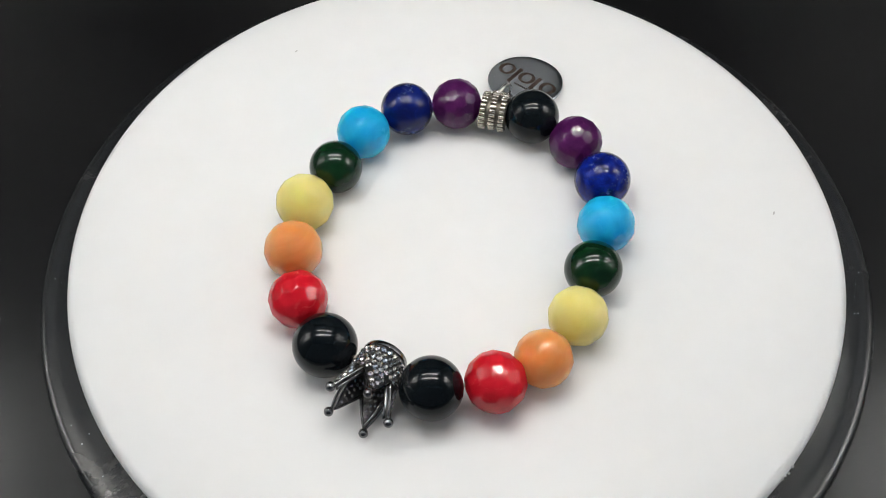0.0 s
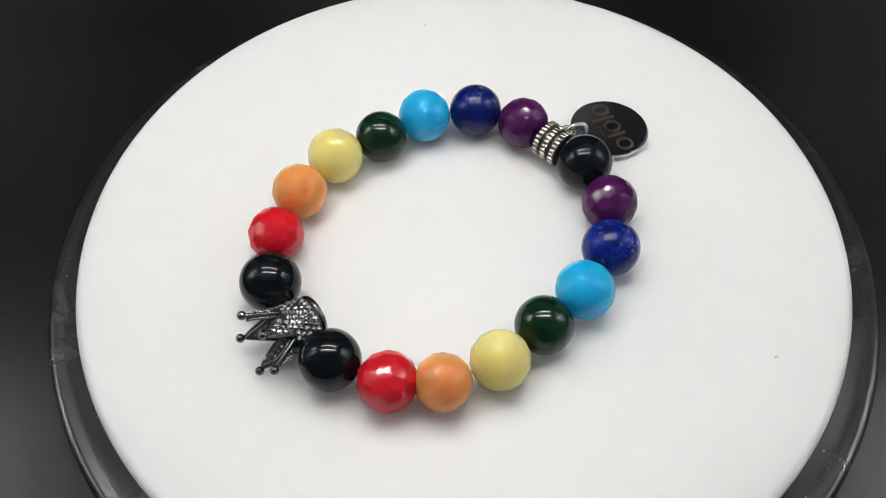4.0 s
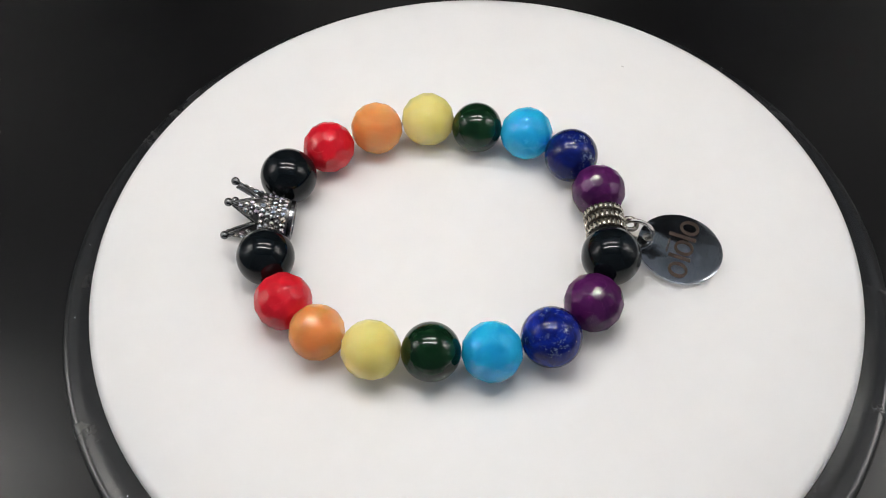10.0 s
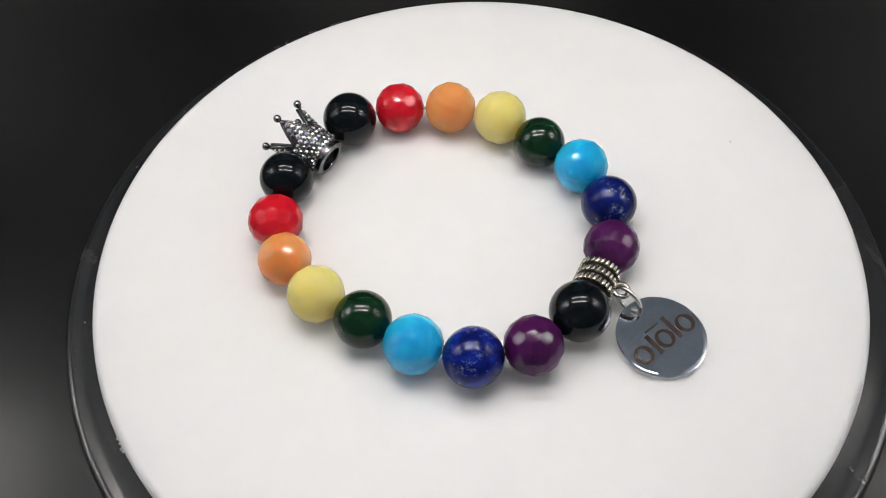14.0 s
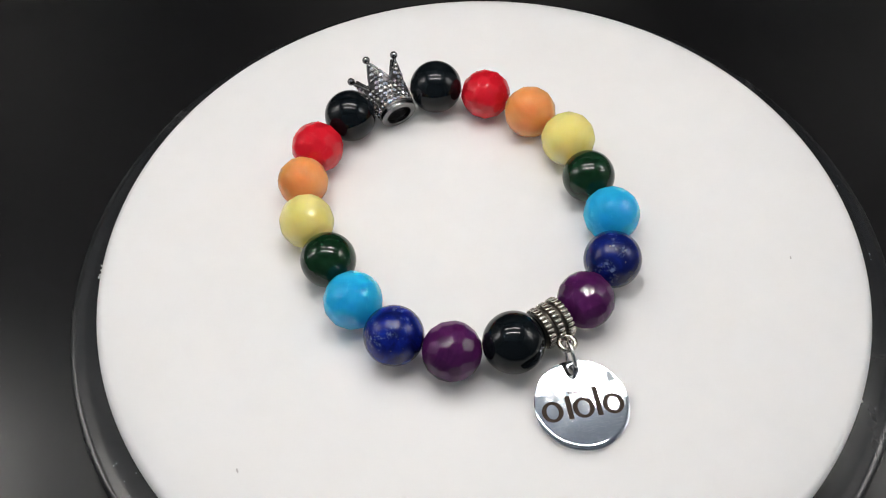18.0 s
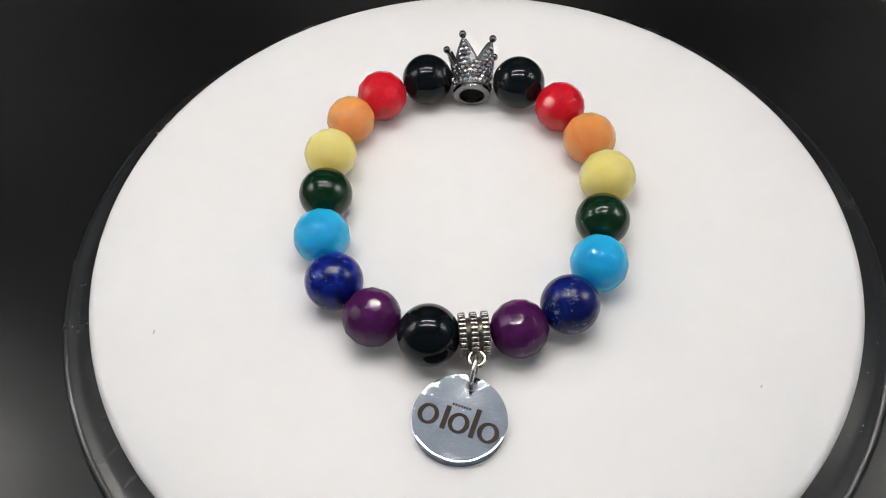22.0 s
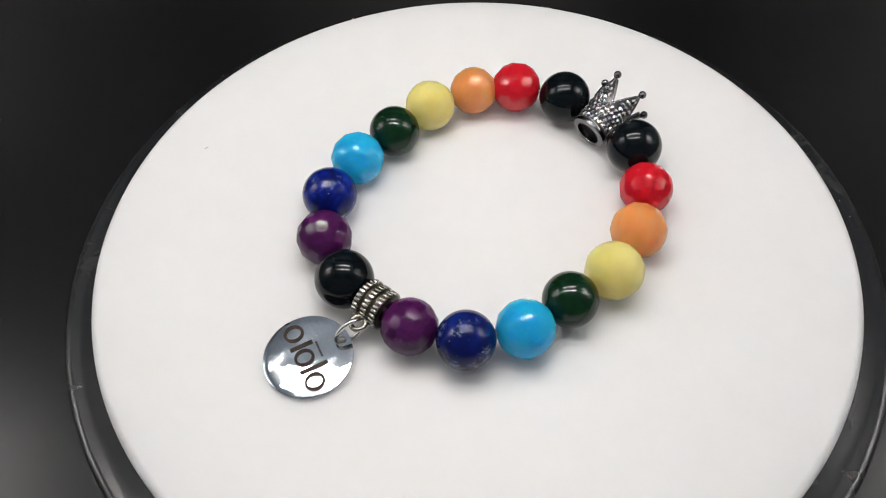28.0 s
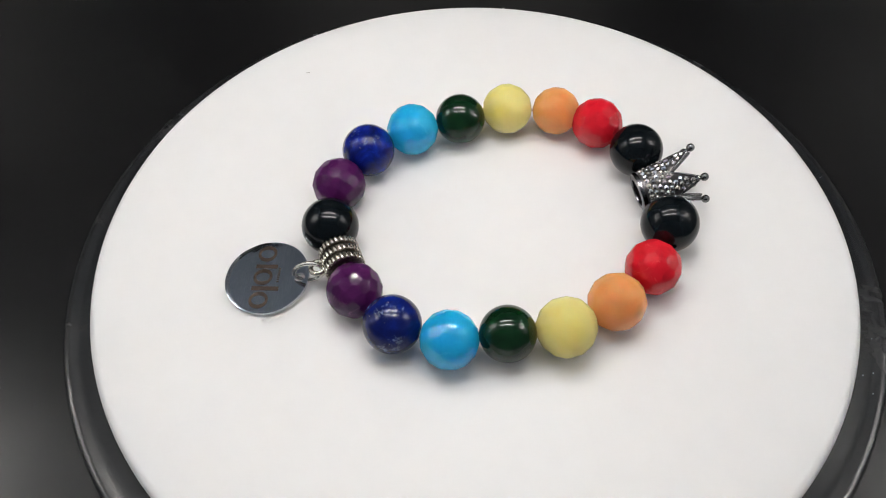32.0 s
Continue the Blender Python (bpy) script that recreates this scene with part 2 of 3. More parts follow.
def pendant_metal():
    """Polished, softly dented and finely scratched silver."""
    m, nt, b = nodes_of("scratched_silver")
    vec = coords(nt, 1.0, False)
    broad = noise_tex(nt, vec, 150, 2, 0.4, 0.3)
    worn = ramp(nt, noise_tex(nt, vec, 260, 4, 0.6, 0.5), [(0.35, (0.25,) * 3), (0.65, (1,) * 3)])
    lines = None
    for turn, length, fine in ((12, 260, 5200), (48, 330, 4300), (77, 240, 6000), (118, 300, 4700), (151, 270, 5400)):
        mp = nt.nodes.new("ShaderNodeMapping")
        mp.inputs["Rotation"].default_value = (0, 0, radians(turn))
        mp.inputs["Scale"].default_value = (length, fine, 1)
        nt.links.new(vec, mp.inputs["Vector"])
        one = ramp(nt, noise_tex(nt, mp.outputs["Vector"], 1.0, 3, 0.6, 0.5), [(0.59, (0, 0, 0)), (0.69, (1, 1, 1))])
        lines = one if lines is None else mixed(nt, 1.0, lines, one, "LIGHTEN")
    lines = mixed(nt, 1.0, lines, worn, "MULTIPLY")
    smear = ramp(nt, noise_tex(nt, vec, 700, 8, 0.75, 1.2), [(0.5, (0, 0, 0)), (0.74, (0.7, 0.7, 0.7))])
    worn_shine = mixed(nt, 1.0, lines, smear, "LIGHTEN")
    # scratches and smears are painted paler, imitating shine where no lamp catches them
    nt.links.new(mixed(nt, worn_shine, (0.47, 0.51, 0.56), (0.64, 0.67, 0.70)), b.inputs["Base Color"])
    nt.links.new(mixed(nt, worn_shine, (0.05,) * 3, (0.1,) * 3), b.inputs["Roughness"])
    b.inputs["Metallic"].default_value = 1.0
    bump(nt, b, mixed(nt, 0.12, broad, lines), 0.07, 0.0001)
    return m


PENDANT = pendant_metal()


def led_glow():
    m, nt, b = nodes_of("led_glow")
    b.inputs["Base Color"].default_value = (0.9, 0.9, 0.85, 1)
    b.inputs["Emission Color"].default_value = (1.0, 0.957, 0.91, 1)
    b.inputs["Emission Strength"].default_value = LED_POWER
    return m


LED = led_glow()


# ---- mesh helpers ----
def part(name, bm, material, parent=None, label="", m=None):
    """Links a bmesh as one mesh object under a thing or a part."""
    me = bpy.data.meshes.new(name)
    bm.to_mesh(me)
    bm.free()
    me.materials.append(material)
    ob = new(name, me)
    ob.parent = parent
    if m is not None:
        ob.matrix_basis = m
    return tagged(ob, label)


def smooth(bm, sharp_deg=None):
    for f in bm.faces:
        f.smooth = True
    if sharp_deg is not None:
        bm.normal_update()
        for e in bm.edges:
            if len(e.link_faces) == 2 and e.calc_face_angle(0) > radians(sharp_deg):
                e.smooth = False
    return bm


def lathe(profile, steps, closed=False, wobble=None):
    """Turns (radius, z) pairs about z. closed joins the last pair to the first. wobble(i, j) scales a radius."""
    bm = bmesh.new()
    rings = []
    for i, (rad, z) in enumerate(profile):
        if rad < 1e-9:
            rings.append([bm.verts.new((0, 0, z))])
            continue
        ring = []
        for j in range(steps):
            a = 2 * math.pi * j / steps
            q = rad * (wobble(i, j) if wobble else 1)
            ring.append(bm.verts.new((q * math.cos(a), q * math.sin(a), z)))
        rings.append(ring)
    pairs = list(zip(rings, rings[1:])) + ([(rings[-1], rings[0])] if closed else [])
    for lo, hi in pairs:
        for j in range(steps):
            k = (j + 1) % steps
            if len(lo) == 1 and len(hi) == 1:
                continue
            if len(lo) == 1:
                bm.faces.new((lo[0], hi[k], hi[j]))
            elif len(hi) == 1:
                bm.faces.new((lo[j], lo[k], hi[0]))
            else:
                bm.faces.new((lo[j], lo[k], hi[k], hi[j]))
    bmesh.ops.recalc_face_normals(bm, faces=bm.faces)
    return bm


def tube(bm, pts, rad, sides=8, closed=False):
    """Sweeps a round wire along points."""
    pts = [Vector(p) for p in pts]
    n = len(pts)
    rings, ref = [], None
    for i, p in enumerate(pts):
        a = pts[(i - 1) % n] if closed or i else p
        b = pts[(i + 1) % n] if closed or i < n - 1 else p
        d = (b - a).normalized()
        if ref is None:
            ref = d.orthogonal().normalized()
        ref = (ref - d * ref.dot(d)).normalized()
        side = d.cross(ref)
        rings.append([bm.verts.new(p + rad * (math.cos(2 * math.pi * k / sides) * ref + math.sin(2 * math.pi * k / sides) * side)) for k in range(sides)])
    for i in range(n if closed else n - 1):
        lo, hi = rings[i], rings[(i + 1) % n]
        if closed and i == n - 1:
            best = min(range(sides), key=lambda s: (hi[s].co - lo[0].co).length)
            hi = hi[best:] + hi[:best]
        for k in range(sides):
            q = (k + 1) % sides
            bm.faces.new((lo[k], lo[q], hi[q], hi[k]))
    if not closed:
        bm.faces.new(rings[0][::-1])
        bm.faces.new(rings[-1])
    bmesh.ops.recalc_face_normals(bm, faces=bm.faces)
    return bm


def ball(bm, centre, rad, seg=12, rings=8):
    bmesh.ops.create_uvsphere(bm, u_segments=seg, v_segments=rings, radius=rad, matrix=Matrix.Translation(centre))


def box(bm, sx, sy, sz, at=(0, 0, 0), edge=0.0):
    made = bmesh.ops.create_cube(bm, size=1, matrix=Matrix.Translation(at) @ Matrix.Diagonal((sx, sy, sz, 1)))["verts"]
    if edge:
        edges = list({e for v in made for e in v.link_edges})
        bmesh.ops.bevel(bm, geom=edges, offset=edge, segments=2, affect="EDGES", profile=0.5)


def thick_sheet(bm, rows, shift, closed=False):
    """A sheet through rows of points, and its back, moved by shift, closed along the edges."""
    n = len(rows[0])
    front = [[bm.verts.new(p) for p in row] for row in rows]
    back = [[bm.verts.new(Vector(p) + shift) for p in row] for row in rows]
    last = n if closed else n - 1
    for i in range(len(rows) - 1):
        for j in range(last):
            k = (j + 1) % n
            bm.faces.new((front[i][j], front[i][k], front[i + 1][k], front[i + 1][j]))
            bm.faces.new((back[i][k], back[i][j], back[i + 1][j], back[i + 1][k]))
        if not closed:
            bm.faces.new((front[i][0], front[i + 1][0], back[i + 1][0], back[i][0]))
            bm.faces.new((front[i + 1][-1], front[i][-1], back[i][-1], back[i + 1][-1]))
    for i in (0, -1):
        for j in range(last):
            k = (j + 1) % n
            bm.faces.new((front[i][k], front[i][j], back[i][j], back[i][k]))
    bmesh.ops.recalc_face_normals(bm, faces=bm.faces)


def basis(origin, z_axis, x_hint):
    """A pose with its z along z_axis and its x near x_hint."""
    z = Vector(z_axis).normalized()
    x = Vector(x_hint)
    x = (x - z * x.dot(z)).normalized()
    y = z.cross(x)
    m = Matrix((x, y, z)).transposed().to_4x4()
    m.translation = Vector(origin)
    return m


# ---- the light box ----
FLOOR = -28 * MM
BOX_X0, BOX_X1, BOX_Y0, BOX_Y1, BOX_TOP = -170 * MM, 140 * MM, -130 * MM, 170 * MM, 220 * MM
WALL = 4 * MM


def light_box():
    def slab(name, x0, x1, y0, y1, z0, z1, material):
        bm = bmesh.new()
        box(bm, x1 - x0, y1 - y0, z1 - z0, ((x0 + x1) / 2, (y0 + y1) / 2, (z0 + z1) / 2))
        return tagged(part(name, bm, material), kind="structure")

    slab("wall_west", BOX_X0 - WALL, BOX_X0, BOX_Y0, BOX_Y1, FLOOR - WALL, BOX_TOP, SILVER_LINING)
    slab("wall_east", BOX_X1, BOX_X1 + WALL, BOX_Y0, BOX_Y1, FLOOR - WALL, BOX_TOP, SILVER_LINING)
    slab("wall_north", BOX_X0 - WALL, BOX_X1 + WALL, BOX_Y1, BOX_Y1 + WALL, FLOOR - WALL, BOX_TOP, SILVER_LINING)
    slab("ceiling", BOX_X0 - WALL, BOX_X1 + WALL, BOX_Y0, BOX_Y1 + WALL, BOX_TOP, BOX_TOP + WALL, ROOF_CLOTH)
    slab("floor", -0.55, 0.55, -0.55, 0.55, FLOOR - 3 * WALL, FLOOR - WALL, BLACK_VINYL)
    # black sheet: lies on the bottom and sweeps up the back wall
    bm = bmesh.new()
    line = [(-0.16, FLOOR)]
    r = 0.05
    yb = BOX_Y1 - 3 * MM
    line += [(yb - r + r * math.sin(a), FLOOR + r - r * math.cos(a)) for a in [radians(90) * k / 14 for k in range(15)]]
    line.append((yb, BOX_TOP - 4 * MM))
    thick_sheet(bm, [[(BOX_X0 + 1 * MM, y, z), (BOX_X1 - 1 * MM, y, z)] for y, z in line], Vector((0, 0.5, -0.8)) * MM)
    smooth(bm, 40)
    tagged(part("backdrop", bm, BLACK_VINYL), "matte black vinyl sheet sweeping up behind the turntable", "backdrop", kind="structure")


def led_strip(y):
    """A light bar under the roof: a board with twelve diodes."""
    strip = new("light_bar")
    strip.matrix_basis = pose(-16 * MM, y, BOX_TOP)
    bm = bmesh.new()
    box(bm, 200 * MM, 14 * MM, 3 * MM, (0, 0, -1.5 * MM), 0.4 * MM)
    part("board", bm, CIRCUIT, strip)
    bm = bmesh.new()
    box(bm, 5.6 * MM, 8 * MM, 1.6 * MM, (0, 0, 0), 0.3 * MM)
    first = part("diode", bm, LED, strip, "glowing white diode", pose(-88 * MM, 0, -3.8 * MM))
    for k in range(1, 12):
        o = new("diode", first.data)
        o.parent, o.matrix_basis = strip, pose((-88 + 16 * k) * MM, 0, -3.8 * MM)
        tagged(o, "glowing white diode")
    return tagged(strip, "white light bar with twelve glowing diodes under the box roof", "lamp", "light bars of the photo box")


light_box()
led_strip(57 * MM)
led_strip(-7 * MM)


# ---- the turntable ----
def make_turntable():
    thing = new("turntable")
    off = pose(0.69 * MM, -0.07 * MM, 0)
    # white platter with a rounded edge
    R, rr, th = 70.55, 1.6, 4.2
    prof = [(0.0, 0.0), (20, 0), (40, 0), (60, 0)]
    prof += [(R - rr + rr * math.sin(radians(a)), -rr + rr * math.cos(radians(a))) for a in range(0, 91, 10)]
    prof += [(R - 0.1, -th), (0.0, -th)]
    bm = smooth(lathe([(a * MM, z * MM) for a, z in prof], 192), 50)
    platter = part("platter", bm, WHITE_ACRYLIC, thing, "glossy white round platter with rounded edge", off)
    # black carrier under it, with a raised lip
    prof = [(0, -4.3), (68.6, -4.3), (69.2, -5.1), (72.6, -5.3), (73.8, -5.3), (74.6, -5.24), (75.2, -5.1), (75.7, -5.05), (76.1, -5.12), (76.5, -5.35), (76.8, -5.75), (76.95, -6.1),
            (77.0, -6.5), (76.9, -7.2), (76.5, -8.0), (75.7, -9.4), (75.0, -11.0), (74.4, -13.6), (73.6, -14.5), (60, -14.8), (0, -14.8)]
    bm = smooth(lathe([(a * MM, z * MM) for a, z in prof], 192), 45)
    part("rim", bm, RIM_PLASTIC, thing, "black plastic rim with dusty scuffs", off)
    prof = [(0, -14.8), (56, -14.8), (57, -15.5), (58, -26.8), (57, -28), (0, -28)]
    part("foot", smooth(lathe([(a * MM, z * MM) for a, z in prof], 96), 40), RIM_PLASTIC, thing, "", off)
    # two tiny marks on the platter
    for x, y, ln, turn in ((60.0, 1.5, 0.9, 40), (-33.7, 45.3, 0.6, 10)):
        bm = bmesh.new()
        bmesh.ops.create_icosphere(bm, subdivisions=2, radius=1, matrix=Matrix.Diagonal((ln * 0.5 * MM, 0.16 * MM, 0.05 * MM, 1)))
        for v in bm.verts:
            v.co.y += 0.12 * MM * math.sin(v.co.x / MM * 5)
        part("scuff_mark", smooth(bm), GREY_SCUFF, thing, "", pose(x * MM, y * MM, 0.02 * MM, 0, 0, turn))
    # crumbs of white plastic on the platter's edge, and dust on the rim
    for ang, rad, z, size in ((-42.1, 70.5, -0.9, 0.32), (-42.9, 70.7, -1.5, 0.26), (-43.6, 70.6, -1.2, 0.2), (-44.3, 70.5, -1.0, 0.3), (104.3, 70.6, -1.4, 0.3)):
        bm = bmesh.new()
        bmesh.ops.create_icosphere(bm, subdivisions=1, radius=size * MM)
        for v in bm.verts:
            v.co *= random.uniform(0.6, 1.25)
        a = radians(ang)
        part("crumb", bm, WHITE_ACRYLIC, thing, "", off @ pose(rad * math.cos(a) * MM, rad * math.sin(a) * MM, z * MM))
    bm = bmesh.new()
    for k in range(36):
        a, rad = random.uniform(0, 2 * math.pi), random.uniform(71.2, 75.2)
        if k % 3:
            a = radians(random.choice((-171.7, -147, -108.8, -12.3, -7, 60, 130)) + random.gauss(0, 1.2))
        bmesh.ops.create_icosphere(bm, subdivisions=1, radius=random.uniform(0.04, 0.11) * MM, matrix=Matrix.Translation((rad * math.cos(a) * MM, rad * math.sin(a) * MM, -5.2 * MM)))
    tagged(part("dust", bm, ROOF_CLOTH, thing, "pale dust specks on the rim", off), kind="stuff")
    return tagged(thing, "round display turntable with white platter and black plastic rim", "turntable")


turntable = make_turntable()


# ---- beads ----
def bead_smooth(rad):
    """Round bead with a drill hole along z."""
    hole = 0.55 * MM
    a0 = math.asin(hole / rad)
    prof = [(rad * math.sin(a), rad * math.cos(a)) for a in [a0 + (math.pi - 2 * a0) * k / 30 for k in range(31)]]
    prof += [(hole * 0.9, -rad * 0.8), (hole * 0.9, rad * 0.8)]
    return smooth(lathe(prof, 56, closed=True), 60)


def facet_normals(rows):
    out = []
    for k, (lat, count) in enumerate(rows):
        for j in range(count):
            lon = 2 * math.pi * (j + 0.5 * (k % 2)) / count + random.uniform(-0.03, 0.03)
            la = radians(lat + random.uniform(-1.2, 1.2))
            out.append(Vector((math.cos(la) * math.cos(lon), math.cos(la) * math.sin(lon), math.sin(la))))
    return out


ROWS = [(-77, 4), (-51, 9), (-25.5, 13), (0, 13), (25.5, 13), (51, 9), (77, 4)]
ROWS_SMALL = [(-79, 4), (-57.5, 9), (-34.5, 13), (-11.5, 15), (11.5, 15), (34.5, 13), (57.5, 9), (79, 4)]


def bead_cut(rad, rows, soft, flat=0.8):
    """Bead cut with flat facets; soft from 0 (crisp) to 1 (a ball)."""
    normals = facet_normals(rows)
    hull = bmesh.new()
    made = {hull.verts.new(n): n for n in normals}
    hull.verts.index_update()
    index = {v: i for i, v in enumerate(made)}
    bmesh.ops.convex_hull(hull, input=hull.verts[:])
    bmesh.ops.triangulate(hull, faces=hull.faces[:])
    corners = [[] for _ in normals]
    plane = rad * 0.978
    for f in hull.faces:
        a, b, c = (v.co for v in f.verts)
        m = Matrix((a, b, c))
        if abs(m.determinant()) < 1e-6:
            continue
        p = m.inverted() @ Vector((plane, plane, plane))
        p = p.normalized() * min(p.length, rad * 1.03)
        for v in f.verts:
            corners[index[v]].append(p)
    hull.free()
    bm = bmesh.new()
    cache = {}

    worn = bm.verts.layers.float.new("wear")

    def vert(p, wear=0.0):
        key = tuple(round(c * 2e7) for c in p)
        if key not in cache:
            q = p.normalized() * (p.length * (1 - soft) + rad * 0.995 * soft)
            cache[key] = bm.verts.new(q)
            cache[key][worn] = wear
        return cache[key]

    for n, pts in zip(normals, corners):
        x = n.orthogonal().normalized()
        y = n.cross(x)
        pts.sort(key=lambda p: math.atan2(p.dot(y), p.dot(x)))
        ring = []
        for p in pts:
            if not ring or (p - ring[-1]).length > rad * 0.02:
                ring.append(p)
        if len(ring) > 2 and (ring[0] - ring[-1]).length < rad * 0.02:
            ring.pop()
        if len(ring) < 3:
            continue
        mid = sum(ring, Vector()) / len(ring)
        levels = [[vert(mid.lerp(p, u), float(u == 1.0)) for p in ring] for u in (flat * 0.4, flat * 0.75, flat, 1.0)]
        top = vert(mid)
        k = len(ring)
        for i in range(k):
            j = (i + 1) % k
            faces_here = [(top, levels[0][i], levels[0][j])]
            faces_here += [(lo[i], hi[i], hi[j], lo[j]) for lo, hi in zip(levels, levels[1:])]
            for quad in faces_here:
                if len(set(quad)) == len(quad) and not bm.faces.get(quad):
                    bm.faces.new(quad)
    bmesh.ops.recalc_face_normals(bm, faces=bm.faces)
    return smooth(bm)


# name, x, y, radius in millimetres, in the order of the string
BEADS = [
    ("black", -2.92, -37.36, 5.15), ("red", 7.23, -36.11, 4.98), ("orange", 14.98, -31.81, 4.76), ("yellow", 21.09, -23.99, 5.00),
    ("green", 24.40, -14.61, 4.98), ("sky", 27.48, -5.07, 5.09), ("lapis", 27.80, 5.14, 5.13), ("purple", 23.57, 14.38, 5.04),
    ("onyx", 15.62, 20.94, 5.26), ("purple", 0.95, 24.64, 4.94), ("navy", -8.82, 23.07, 5.09), ("sky", -16.95, 16.93, 5.08),
    ("green", -21.60, 8.20, 4.92), ("yellow", -26.47, -0.48, 5.22), ("orange", -27.44, -10.80, 5.07), ("red", -25.54, -20.93, 4.93),
    ("black", -20.18, -29.89, 5.31)]
STONES = {
    "black": (BLACK, None, 0, "glossy black onyx bead"), "onyx": (BLACK, None, 0, "glossy black onyx bead"),
    "red": (RED, ROWS, 0.12, "faceted bright red stone bead"), "orange": (ORANGE, ROWS, 0.28, "faceted cloudy orange stone bead"),
    "yellow": (YELLOW, ROWS, 0.3, "softly faceted pale yellow stone bead"), "green": (GREEN, None, 0, "smooth dark green stone bead"),
    "sky": (SKY, ROWS, 0.3, "faceted sky blue stone bead"), "lapis": (LAPIS, None, 0, "smooth royal blue bead with pale and golden flecks"), "navy": (NAVY, None, 0, "smooth navy blue bead with faint golden flecks"),
    "purple": (PURPLE, ROWS_SMALL, 0.12, "faceted dark purple stone bead")}

CROWN_BASE = Vector((-10.58, -31.48, 3.82))
CROWN_TOP = Vector((-14.34, -41.66, 6.36))
BAIL_AT = Vector((8.35, 22.9, 4.6))


def make_bracelet():
    thing = new("bracelet")
    n = len(BEADS)
    for i, (kind, x, y, rad) in enumerate(BEADS):
        px, py = BEADS[i - 1][1:3]
        qx, qy = BEADS[(i + 1) % n][1:3]
        along = Vector((qx - px, qy - py, 0)).normalized()
        material, rows, soft, label = STONES[kind]
        bm = bead_smooth(rad * MM) if rows is None else bead_cut(rad * MM, rows, soft, 0.8 if soft < 0.2 else 0.7)
        turn = random.uniform(0, 360)
        m = basis(Vector((x, y, rad)) * MM, along, (0, 0, 1)) @ pose(0, 0, 0, 0, 0, turn)
        part("bead", bm, material, thing, label, m)
    # cord
    pts = [Vector((x, y, r)) for _, x, y, r in BEADS]
    pts.insert(9, Vector((8.35, 22.9, 4.9)))
    pts.append(Vector((-11.5, -33.6, 5.0)))
    fine = []
    for i, p in enumerate(pts):
        q = pts[(i + 1) % len(pts)]
        fine += [p.lerp(q, k / 4) * MM for k in range(4)]
    part("cord", smooth(tube(bmesh.new(), fine, 0.35 * MM, 8, True)), CORD, thing, "thin clear elastic cord")
    make_crown(thing)
    make_bail(thing)
    make_pendant(thing)
    return tagged(thing, "rainbow stone bead bracelet with crown charm and silver pendant", "bracelet")


